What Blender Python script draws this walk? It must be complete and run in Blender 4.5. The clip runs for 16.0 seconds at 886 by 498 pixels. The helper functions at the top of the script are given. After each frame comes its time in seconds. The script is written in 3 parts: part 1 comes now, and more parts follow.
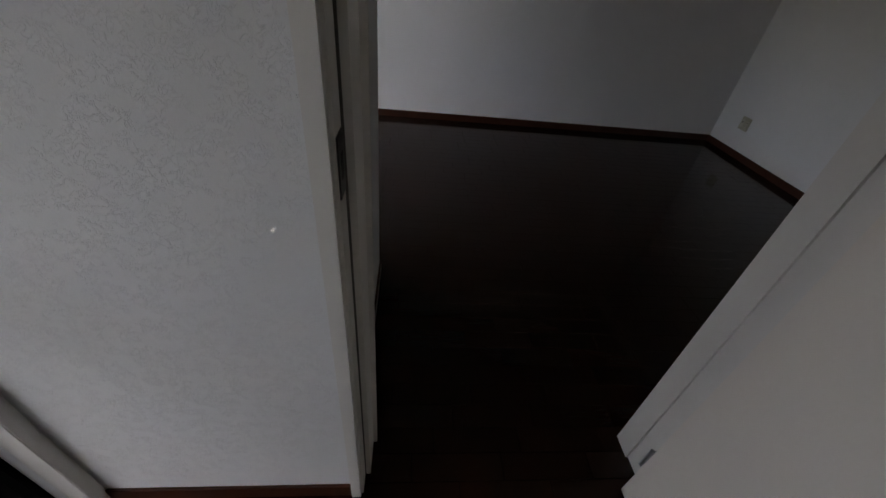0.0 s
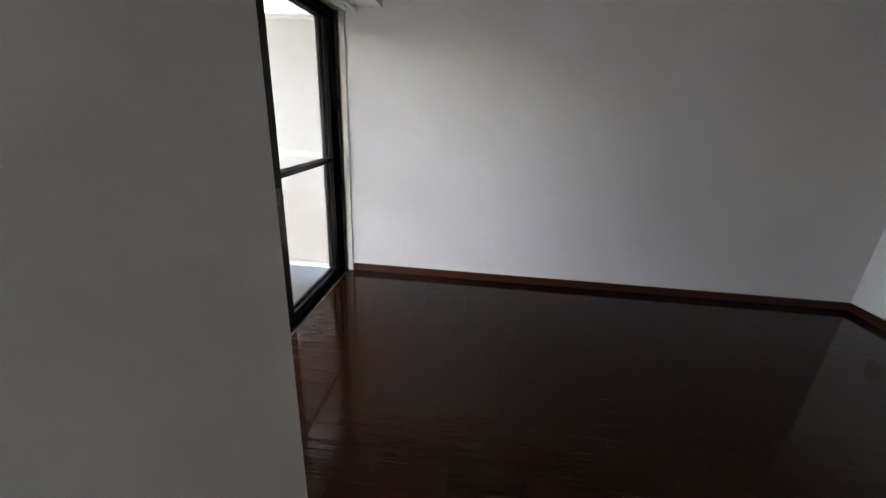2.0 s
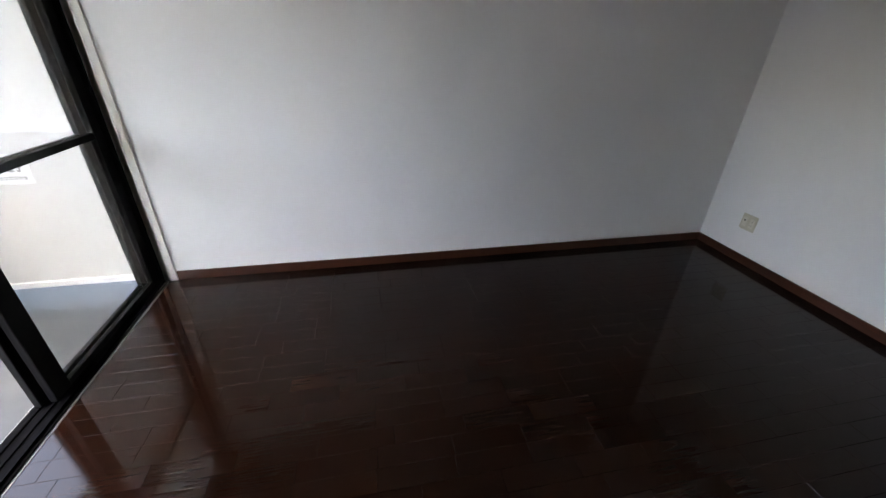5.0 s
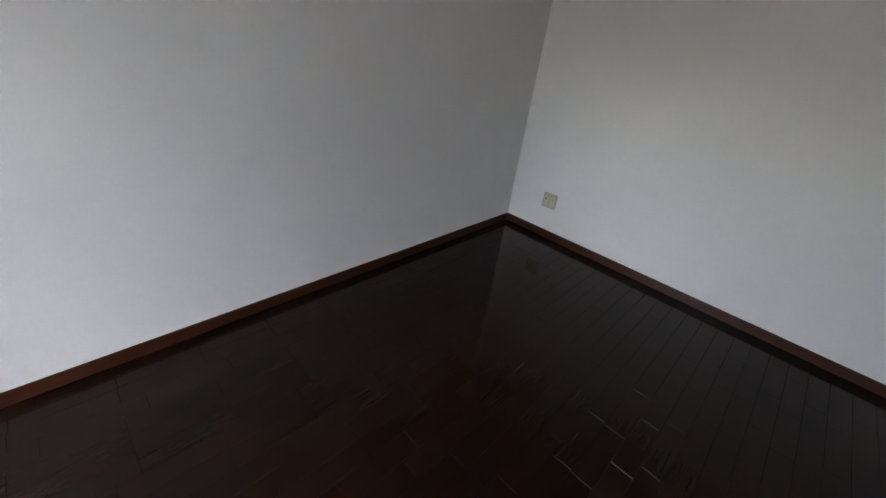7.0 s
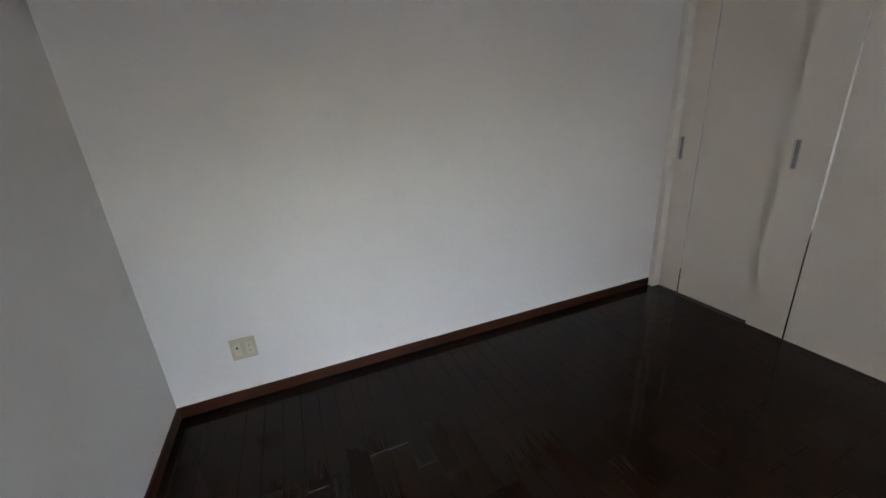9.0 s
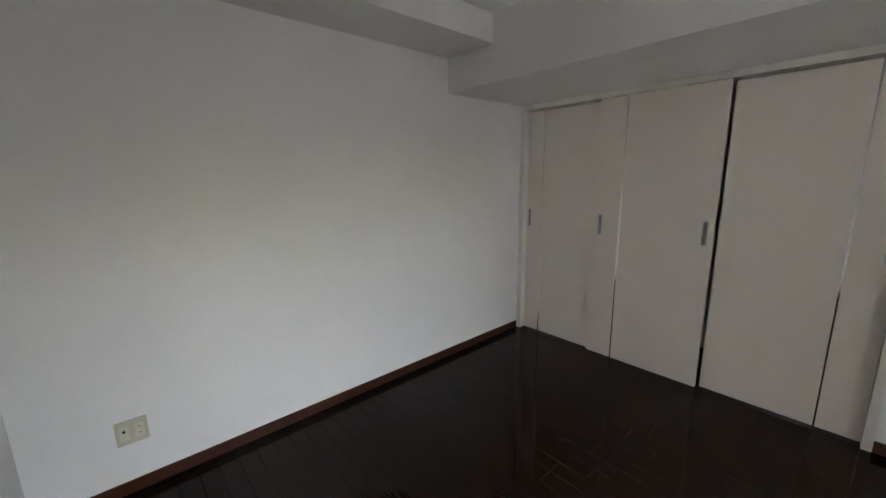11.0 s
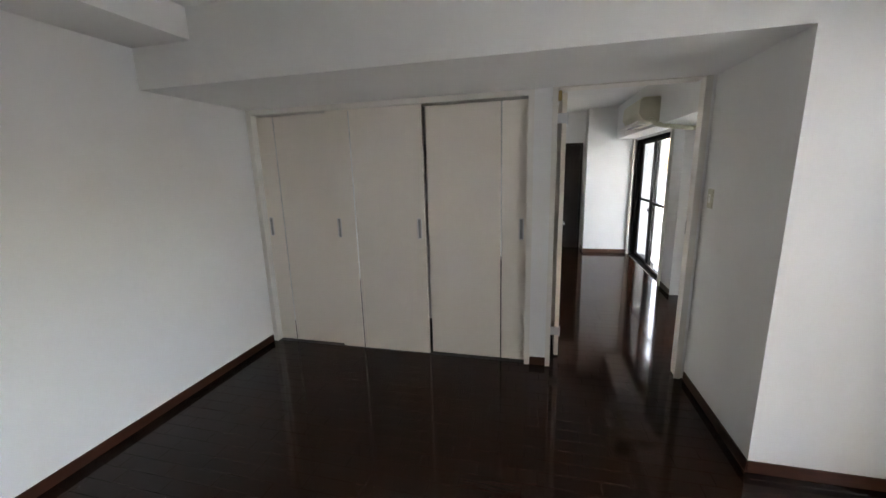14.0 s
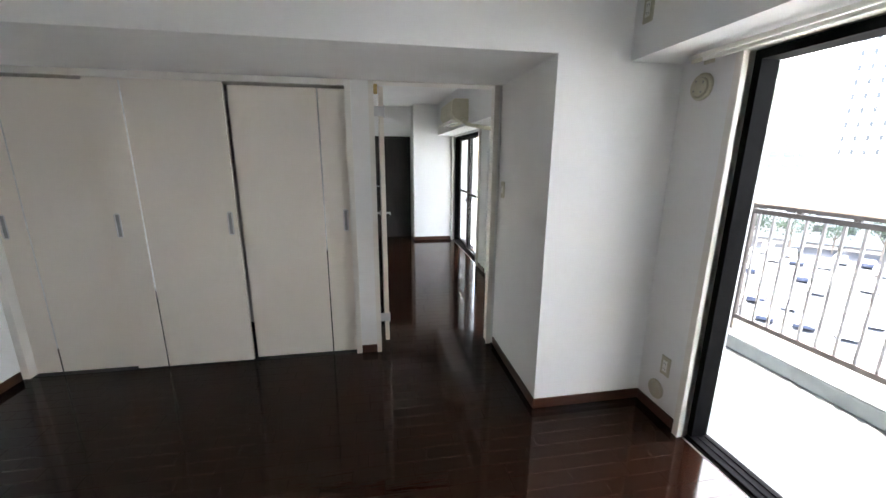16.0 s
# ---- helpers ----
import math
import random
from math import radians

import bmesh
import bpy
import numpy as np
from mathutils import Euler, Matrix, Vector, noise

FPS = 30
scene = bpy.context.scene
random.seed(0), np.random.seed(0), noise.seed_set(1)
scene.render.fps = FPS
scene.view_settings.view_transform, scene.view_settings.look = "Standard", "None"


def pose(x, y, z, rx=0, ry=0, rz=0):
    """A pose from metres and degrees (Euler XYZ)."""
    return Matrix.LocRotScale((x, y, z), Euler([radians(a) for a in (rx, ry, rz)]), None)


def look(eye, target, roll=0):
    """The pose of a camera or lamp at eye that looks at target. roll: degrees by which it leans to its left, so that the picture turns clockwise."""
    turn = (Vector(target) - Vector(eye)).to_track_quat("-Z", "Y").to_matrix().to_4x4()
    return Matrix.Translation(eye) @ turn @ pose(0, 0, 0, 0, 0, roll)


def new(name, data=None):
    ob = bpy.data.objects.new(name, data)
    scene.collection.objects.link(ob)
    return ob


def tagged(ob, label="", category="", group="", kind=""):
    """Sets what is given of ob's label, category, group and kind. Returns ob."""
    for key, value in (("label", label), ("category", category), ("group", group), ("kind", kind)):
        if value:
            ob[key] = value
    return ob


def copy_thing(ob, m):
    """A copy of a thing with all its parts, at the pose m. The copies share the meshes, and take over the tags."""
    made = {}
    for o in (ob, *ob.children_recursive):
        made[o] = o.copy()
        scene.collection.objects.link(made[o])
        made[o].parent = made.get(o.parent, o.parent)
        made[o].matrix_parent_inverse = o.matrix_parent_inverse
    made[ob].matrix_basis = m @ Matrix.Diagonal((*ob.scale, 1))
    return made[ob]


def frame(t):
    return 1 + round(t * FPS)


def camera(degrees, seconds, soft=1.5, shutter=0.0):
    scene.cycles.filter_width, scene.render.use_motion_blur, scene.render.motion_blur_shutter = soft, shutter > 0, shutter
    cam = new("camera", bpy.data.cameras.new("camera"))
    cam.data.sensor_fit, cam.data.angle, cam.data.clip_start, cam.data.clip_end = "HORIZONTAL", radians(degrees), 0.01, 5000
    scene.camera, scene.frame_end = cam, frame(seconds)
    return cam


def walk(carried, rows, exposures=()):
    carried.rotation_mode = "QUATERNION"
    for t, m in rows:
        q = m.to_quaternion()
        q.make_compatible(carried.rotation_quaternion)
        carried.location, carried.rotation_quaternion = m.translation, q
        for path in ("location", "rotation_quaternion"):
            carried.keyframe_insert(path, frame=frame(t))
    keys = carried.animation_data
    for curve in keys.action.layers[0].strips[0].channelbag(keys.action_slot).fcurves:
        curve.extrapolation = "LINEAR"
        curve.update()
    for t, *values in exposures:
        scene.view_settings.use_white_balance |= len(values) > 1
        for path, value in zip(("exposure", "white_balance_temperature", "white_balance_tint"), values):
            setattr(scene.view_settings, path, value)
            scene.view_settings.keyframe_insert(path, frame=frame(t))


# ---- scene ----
cam = camera(99.1, 16.0)

PATH = [
    (0, (0.85, -0.622, 1.322), (1.051, 0.952, 0.106), 6.9),
    (0.5, (0.982, -0.565, 1.295), (1.133, 0.964, 0.014), 6.7),
    (1, (1.046, -0.397, 1.279), (1.157, 1.122, -0.017), 2.7),
    (1.5, (1.05, -0.103, 1.332), (1.16, 1.677, 0.426), 0.3),
    (2, (1.076, 0.25, 1.35), (0.924, 2.125, 0.672), 2.8),
    (2.5, (1.139, 0.488, 1.363), (0.729, 2.304, 0.633), 1.8),
    (3, (1.15, 0.732, 1.408), (0.865, 2.529, 0.578), -0.2),
    (3.5, (1.187, 0.81, 1.42), (0.961, 2.556, 0.471), 0.8),
    (4, (1.245, 0.808, 1.429), (1.197, 2.564, 0.474), 1.4),
    (4.5, (1.288, 0.81, 1.439), (1.496, 2.559, 0.493), 1.5),
    (5, (1.312, 0.822, 1.42), (1.692, 2.545, 0.479), 1.7),
    (7.5, (1.596, 1.854, 1.335), (3.135, 2.6, 0.298), 7.0),
    (8, (1.856, 2.111, 1.303), (3.556, 2.349, 0.278), 4.8),
    (8.5, (2.062, 2.315, 1.358), (3.912, 2.218, 0.603), 0.1),
    (9, (2.155, 2.524, 1.384), (3.916, 1.846, 0.721), -3.8),
    (11.5, (1.948, 2.846, 1.505), (3.335, 1.457, 1.122), -0.9),
    (12, (1.923, 2.836, 1.53), (3.156, 1.311, 1.14), -1.4),
    (12.5, (1.844, 2.817, 1.521), (2.946, 1.189, 1.151), -1.6),
    (13, (1.818, 2.818, 1.519), (2.724, 1.073, 1.151), -1.5),
    (13.5, (1.802, 2.817, 1.525), (2.505, 0.985, 1.14), -1.7),
    (14, (1.77, 2.813, 1.527), (2.251, 0.917, 1.113), -1.6),
    (14.5, (1.742, 2.807, 1.526), (1.999, 0.876, 1.072), -1.2),
    (15, (1.702, 2.82, 1.516), (1.735, 0.874, 1.06), -0.6),
    (15.5, (1.674, 2.829, 1.517), (1.512, 0.889, 1.057), -0.2),
    (16, (1.651, 2.834, 1.526), (1.316, 0.919, 1.059), 0.4),
]
EXPOSURES = [(0.0, 2.9, 7500, 14), (0.6, 3.45, 7500, 14), (1.2, 4.1, 7600, 13), (2.0, 4.5, 7500, 12), (3.5, 4.67, 7200, 11), (5.0, 4.6, 7200, 12), (8.0, 4.9, 7400, 12), (9.0, 4.95, 7500, 11), (11.5, 5.0, 7700, 10), (13.0, 5.2, 7650, 10), (14.5, 5.42, 7500, 9), (16.0, 5.65, 7250, 8)]
walk(cam, [(t, look(eye, target, roll)) for t, eye, target, roll in PATH], EXPOSURES)

# ---- world, sun ----
world = bpy.data.worlds.new("sky")
scene.world = world
world.use_nodes = True
wn = world.node_tree.nodes
sky = wn.new("ShaderNodeTexSky")
sky.sky_type = 'NISHITA'
sky.sun_disc = False
sky.sun_elevation = radians(73)
sky.sun_rotation = 3.77
sky.air_density = 1.0
sky.dust_density = 5.0
wn["Background"].inputs["Strength"].default_value = 0.15
world.node_tree.links.new(sky.outputs[0], wn["Background"].inputs["Color"])
sun = new("sun", bpy.data.lights.new("sun", 'SUN'))
sun.data.energy = 1.2
sun.data.angle = radians(0.5)
sun.data.color = (1.0, 0.96, 0.9)
sun.matrix_world = look((-1.71, -2.37, 9.56), (0, 0, 0))


# ---- materials ----
def base(name, rough=0.5, metal=0.0, spec=0.5):
    m = bpy.data.materials.new(name)
    m.use_nodes = True
    n = m.node_tree.nodes
    b = n["Principled BSDF"]
    b.inputs["Roughness"].default_value = rough
    b.inputs["Metallic"].default_value = metal
    b.inputs["Specular IOR Level"].default_value = spec
    return m, n, m.node_tree.links, b


def noise_node(n, l, scale, detail=4.0, rough=0.55, stretch=None):
    tc = n.new("ShaderNodeTexCoord")
    t = n.new("ShaderNodeTexNoise")
    t.inputs["Scale"].default_value = scale
    t.inputs["Detail"].default_value = detail
    t.inputs["Roughness"].default_value = rough
    if stretch:
        mp = n.new("ShaderNodeMapping")
        mp.inputs["Scale"].default_value = stretch
        l.new(tc.outputs["Object"], mp.inputs["Vector"])
        l.new(mp.outputs[0], t.inputs["Vector"])
    else:
        l.new(tc.outputs["Object"], t.inputs["Vector"])
    return t


def ramp(n, l, src, c0, c1, p0=0.3, p1=0.7):
    r = n.new("ShaderNodeValToRGB")
    r.color_ramp.elements[0].position, r.color_ramp.elements[1].position = p0, p1
    r.color_ramp.elements[0].color = (*c0, 1)
    r.color_ramp.elements[1].color = (*c1, 1)
    l.new(src, r.inputs[0])
    return r


def bump(n, l, b, src, strength, dist):
    k = n.new("ShaderNodeBump")
    k.inputs["Strength"].default_value = strength
    k.inputs["Distance"].default_value = dist
    l.new(src, k.inputs["Height"])
    l.new(k.outputs[0], b.inputs["Normal"])
    return k


def plain(name, c0, c1, scale=6.0, rough=0.5, metal=0.0, bstr=0.0, bscale=80.0, bdist=0.001, stretch=None, spec=0.5):
    m, n, l, b = base(name, rough, metal, spec)
    t = noise_node(n, l, scale, stretch=stretch)
    l.new(ramp(n, l, t.outputs["Fac"], c0, c1).outputs[0], b.inputs["Base Color"])
    if bstr:
        bump(n, l, b, noise_node(n, l, bscale, 3.0).outputs["Fac"], bstr, bdist)
    return m


def wallpaper_material(name, relief, scale):
    m, n, l, b = base(name, 0.85, 0.0, 0.25)
    big = noise_node(n, l, 1.3)
    l.new(ramp(n, l, big.outputs["Fac"], (0.75, 0.745, 0.73), (0.80, 0.795, 0.785)).outputs[0], b.inputs["Base Color"])
    # trowelled swirls: thin ridges where a warped noise crosses its middle
    sw = noise_node(n, l, scale, 3.0, 0.6)
    sw.inputs["Distortion"].default_value = 0.9
    ridge = n.new("ShaderNodeValToRGB")
    e = ridge.color_ramp.elements
    e[0].position, e[0].color = 0.46, (0, 0, 0, 1)
    e[1].position, e[1].color = 0.54, (0, 0, 0, 1)
    e.new(0.5).color = (1, 1, 1, 1)
    l.new(sw.outputs["Fac"], ridge.inputs[0])
    mask = noise_node(n, l, 26.0, 3.0)
    mk = ramp(n, l, mask.outputs["Fac"], (0, 0, 0), (1, 1, 1), 0.42, 0.54)
    mul = n.new("ShaderNodeMath")
    mul.operation = 'MULTIPLY'
    l.new(ridge.outputs[0], mul.inputs[0])
    l.new(mk.outputs[0], mul.inputs[1])
    fine = noise_node(n, l, 240.0, 2.0)
    add = n.new("ShaderNodeMath")
    add.operation = 'MULTIPLY_ADD'
    add.inputs[1].default_value = 0.3
    l.new(fine.outputs["Fac"], add.inputs[0])
    l.new(mul.outputs[0], add.inputs[2])
    bump(n, l, b, add.outputs[0], relief, 0.002)
    return m


def floor_material(name):
    m, n, l, b = base(name, 0.1, 0.0, 0.19)
    info = n.new("ShaderNodeObjectInfo")
    isl = n.new("ShaderNodeNewGeometry")
    s = n.new("ShaderNodeMath")
    s.operation = 'ADD'
    l.new(info.outputs["Random"], s.inputs[0])
    l.new(isl.outputs["Random Per Island"], s.inputs[1])
    f = n.new("ShaderNodeMath")
    f.operation = 'FRACT'
    l.new(s.outputs[0], f.inputs[0])
    tone = ramp(n, l, f.outputs[0], (0.0115, 0.0044, 0.0024), (0.0150, 0.0057, 0.0031), 0.0, 1.0)
    tc = n.new("ShaderNodeNewGeometry")
    mp = n.new("ShaderNodeMapping")
    mp.inputs["Scale"].default_value = (3.0, 60.0, 60.0)
    l.new(tc.outputs["Position"], mp.inputs["Vector"])
    gr = n.new("ShaderNodeTexNoise")
    gr.inputs["Scale"].default_value = 2.0
    gr.inputs["Detail"].default_value = 6.0
    l.new(mp.outputs[0], gr.inputs["Vector"])
    gcol = ramp(n, l, gr.outputs["Fac"], (0.92, 0.92, 0.92), (1.06, 1.05, 1.04), 0.35, 0.7)
    mx = n.new("ShaderNodeMix")
    mx.data_type = 'RGBA'
    mx.blend_type = 'MULTIPLY'
    mx.inputs[0].default_value = 1.0
    l.new(tone.outputs[0], mx.inputs[6])
    l.new(gcol.outputs[0], mx.inputs[7])
    l.new(mx.outputs[2], b.inputs["Base Color"])
    sm = n.new("ShaderNodeTexNoise")
    sm.inputs["Scale"].default_value = 3.5
    sm.inputs["Detail"].default_value = 5.0
    l.new(tc.outputs["Position"], sm.inputs["Vector"])
    rr = n.new("ShaderNodeMapRange")
    rr.inputs[3].default_value = 0.06
    rr.inputs[4].default_value = 0.11
    l.new(sm.outputs["Fac"], rr.inputs[0])
    l.new(rr.outputs[0], b.inputs["Roughness"])
    bump(n, l, b, gr.outputs["Fac"], 0.008, 0.001)
    return m


def glass_material():
    m = bpy.data.materials.new("window glass")
    m.use_nodes = True
    n, l = m.node_tree.nodes, m.node_tree.links
    n.remove(n["Principled BSDF"])
    tr = n.new("ShaderNodeBsdfTransparent")
    tr.inputs[0].default_value = (0.93, 0.935, 0.93, 1)
    gl = n.new("ShaderNodeBsdfGlossy")
    gl.inputs["Roughness"].default_value = 0.01
    mx = n.new("ShaderNodeMixShader")
    mx.inputs[0].default_value = 0.06
    l.new(tr.outputs[0], mx.inputs[1])
    l.new(gl.outputs[0], mx.inputs[2])
    l.new(mx.outputs[0], n["Material Output"].inputs[0])
    return m


WALLPAPER = wallpaper_material("white fine-grained wallpaper", 0.12, 60.0)
EMBOSSED = wallpaper_material("white embossed wallpaper", 0.5, 95.0)
CEILING = plain("ceiling paper", (0.74, 0.74, 0.73), (0.79, 0.79, 0.78), 2.0, 0.9, bstr=0.2, bscale=150)
FLOOR = floor_material("dark glossy floorboards")
GROUT = plain("floor joint", (0.008, 0.004, 0.003), (0.015, 0.007, 0.005), 20, 0.6)
SKIRT = plain("mahogany skirting", (0.038, 0.011, 0.0055), (0.068, 0.021, 0.0095), 12, 0.35, bstr=0.05, bscale=60, stretch=(1, 1, 12))
TRIM = plain("ivory trim film", (0.70, 0.67, 0.62), (0.76, 0.73, 0.68), 3, 0.5, bstr=0.05, bscale=200)
DOORFILM = plain("cream door film", (0.745, 0.685, 0.610), (0.770, 0.708, 0.632), 2.5, 0.5, bstr=0.04, bscale=160)
CHROME = plain("satin metal", (0.52, 0.52, 0.53), (0.62, 0.62, 0.63), 20, 0.28, 1.0)
POLISHED = plain("polished metal", (0.78, 0.78, 0.79), (0.84, 0.84, 0.85), 20, 0.07, 1.0)
DARKMETAL = plain("dark metal", (0.03, 0.03, 0.032), (0.05, 0.05, 0.05), 30, 0.35, 0.9)
BLACKALU = plain("black anodised aluminium", (0.004, 0.004, 0.0045), (0.007, 0.007, 0.0075), 15, 0.5, 0.0, spec=0.12)
TRACKALU = plain("matt black track aluminium", (0.003, 0.003, 0.0033), (0.005, 0.005, 0.0055), 15, 0.7, 0.0, spec=0.03)
RUBBER = plain("black rubber", (0.01, 0.01, 0.01), (0.02, 0.02, 0.02), 40, 0.7)
IVORY = plain("ivory plastic", (0.46, 0.43, 0.32), (0.52, 0.49, 0.37), 10, 0.4)
IVORYLIGHT = plain("pale ivory plastic", (0.55, 0.52, 0.42), (0.60, 0.57, 0.47), 10, 0.4)
WHITEPL = plain("white plastic", (0.74, 0.73, 0.68), (0.79, 0.78, 0.73), 10, 0.4)
HOLE = plain("socket slot", (0.02, 0.02, 0.02), (0.03, 0.03, 0.03), 10, 0.6)
GLASS = glass_material()
BALCFLOOR = plain("grey waterproof coating", (0.064, 0.072, 0.077), (0.088, 0.097, 0.102), 3.0, 0.55, bstr=0.2, bscale=70)
BALCGREY = plain("grey coated upstand", (0.11, 0.122, 0.124), (0.17, 0.184, 0.186), 5.0, 0.6, bstr=0.3, bscale=50)
STUCCO = plain("off-white sprayed render", (0.50, 0.51, 0.50), (0.62, 0.63, 0.615), 2.5, 0.9, bstr=0.7, bscale=60, bdist=0.004, stretch=(3, 3, 0.6))
WHITEPAINT = plain("white outdoor paint", (0.74, 0.74, 0.73), (0.80, 0.80, 0.79), 1.5, 0.7, bstr=0.15, bscale=40)
BOARD = plain("cream partition board", (0.56, 0.545, 0.51), (0.61, 0.595, 0.56), 1.5, 0.6)
RAILBROWN = plain("brown-grey rail aluminium", (0.035, 0.028, 0.025), (0.055, 0.044, 0.039), 12, 0.45, 0.3)
RAILGREY = plain("pale bar aluminium", (0.15, 0.142, 0.14), (0.20, 0.19, 0.187), 12, 0.5, 0.2)
INK = plain("grey ink", (0.10, 0.10, 0.10), (0.14, 0.14, 0.14), 30, 0.7)
PAPER = plain("white sticker", (0.78, 0.78, 0.76), (0.82, 0.82, 0.8), 10, 0.5)
DARKDOOR = plain("dark walnut door film", (0.012, 0.008, 0.006), (0.024, 0.016, 0.012), 5, 0.55, stretch=(10, 10, 1))
ASPHALT = plain("asphalt", (0.022, 0.025, 0.030), (0.036, 0.039, 0.045), 0.15, 0.9)
CONCRETE = plain("pale concrete", (0.30, 0.30, 0.295), (0.40, 0.40, 0.39), 0.3, 0.9)
TILE = plain("white facade tile", (0.42, 0.43, 0.44), (0.50, 0.51, 0.52), 0.2, 0.6)
BLUEGLASS = plain("blue curtain glass", (0.055, 0.085, 0.105), (0.10, 0.14, 0.165), 0.4, 0.15)
DARKWIN = plain("dark window", (0.015, 0.017, 0.02), (0.03, 0.033, 0.037), 0.6, 0.3)
LEAF = plain("foliage", (0.03, 0.045, 0.027), (0.065, 0.085, 0.055), 2.0, 0.8)
BARK = plain("bark", (0.08, 0.06, 0.045), (0.13, 0.10, 0.08), 4.0, 0.9)
CARWHITE = plain("white car paint", (0.72, 0.72, 0.72), (0.76, 0.76, 0.76), 1, 0.2)
CARSILVER = plain("silver car paint", (0.36, 0.37, 0.39), (0.42, 0.43, 0.45), 1, 0.25, 0.6)
CARBLUE = plain("dark blue car paint", (0.022, 0.028, 0.05), (0.035, 0.045, 0.07), 1, 0.2)
ROADPAINT = plain("white road paint", (0.62, 0.62, 0.6), (0.72, 0.72, 0.7), 1, 0.8)


# ---- mesh helpers ----
def box(bm, x0, x1, y0, y1, z0, z1):
    v = [bm.verts.new(p) for p in ((x0, y0, z0), (x1, y0, z0), (x1, y1, z0), (x0, y1, z0),
                                   (x0, y0, z1), (x1, y0, z1), (x1, y1, z1), (x0, y1, z1))]
    for f in ((0, 3, 2, 1), (4, 5, 6, 7), (0, 1, 5, 4), (1, 2, 6, 5), (2, 3, 7, 6), (3, 0, 4, 7)):
        bm.faces.new([v[i] for i in f])


def boxes(*dims, bev=0.0, seg=2):
    bm = bmesh.new()
    for d in dims:
        box(bm, *d)
    if bev:
        bmesh.ops.bevel(bm, geom=bm.edges[:], offset=bev, segments=seg, affect='EDGES', clamp_overlap=True)
    return bm


def extruded(outline, axis, a, b, bev=0.0):
    """A closed 2D outline swept along an axis from a to b."""
    bm = bmesh.new()

    def p(u, v, w):
        return {'x': (w, u, v), 'y': (u, w, v), 'z': (u, v, w)}[axis]
    lo = [bm.verts.new(p(u, v, a)) for u, v in outline]
    hi = [bm.verts.new(p(u, v, b)) for u, v in outline]
    n = len(outline)
    bm.faces.new(lo)
    bm.faces.new(hi[::-1])
    for i in range(n):
        bm.faces.new((lo[i], hi[i], hi[(i + 1) % n], lo[(i + 1) % n]))
    bmesh.ops.recalc_face_normals(bm, faces=bm.faces[:])
    if bev:
        bmesh.ops.bevel(bm, geom=bm.edges[:], offset=bev, segments=2, affect='EDGES', clamp_overlap=True)
    return bm


def rod(bm, p0, p1, r0, r1=None, sides=10):
    p0, p1 = Vector(p0), Vector(p1)
    q = (p1 - p0).to_track_quat('Z', 'Y').to_matrix().to_4x4()
    m = Matrix.Translation((p0 + p1) / 2) @ q
    bmesh.ops.create_cone(bm, cap_ends=True, segments=sides, radius1=r0, radius2=r0 if r1 is None else r1,
                          depth=(p1 - p0).length, matrix=m)


def turned(profile, sides=32):
    """A profile of (radius, height) turned round the z axis."""
    bm = bmesh.new()
    rings = []
    for r, h in profile:
        if r < 1e-6:
            rings.append([bm.verts.new((0, 0, h))] * sides)
        else:
            rings.append([bm.verts.new((r * math.cos(2 * math.pi * k / sides), r * math.sin(2 * math.pi * k / sides), h)) for k in range(sides)])
    for a, b in zip(rings, rings[1:]):
        for k in range(sides):
            vs = []
            for v in (a[k], a[(k + 1) % sides], b[(k + 1) % sides], b[k]):
                if v not in vs:
                    vs.append(v)
            bm.faces.new(vs)
    bmesh.ops.recalc_face_normals(bm, faces=bm.faces[:])
    return bm


def mesh_of(name, bm, material, smooth=False):
    me = bpy.data.meshes.new(name)
    bm.to_mesh(me)
    bm.free()
    me.materials.append(material)
    if smooth:
        for p in me.polygons:
            p.use_smooth = True
    return me


def part(name, bm, material, parent, label="", smooth=False):
    ob = new(name, mesh_of(name, bm, material, smooth))
    if parent is not None:
        ob.parent = parent
    if label:
        tagged(ob, label)
    return ob


def thing(name, label, category, m=None, group="", kind=""):
    ob = new(name)
    ob.empty_display_size = 0.1
    if m is not None:
        ob.matrix_basis = m
    return tagged(ob, label, category, group, kind)


def structure(name, bm, material, label="", category=""):
    return tagged(part(name, bm, material, None), label, category or name.split("_")[0], kind="structure")


# ---- plan ----
W, L, H = 4.135, 3.272, 2.45          # room: outlet wall, far wall, ceiling
T = 0.152                             # partition thickness
PX, PY = 0.724, 0.88                  # pillar
BEAM = 2.045                          # underside of the beam over the closet
WY0, WY1, WTOP = 1.262, 3.256, 2.0    # balcony window opening
DX0, DX1 = 0.75, 1.672                # doorway, rough opening
CX0, CX1, CTOP = 1.808, 4.135, 2.04   # closet front
LY = -4.62                            # living room, far wall
BZ = -0.15                            # balcony floor

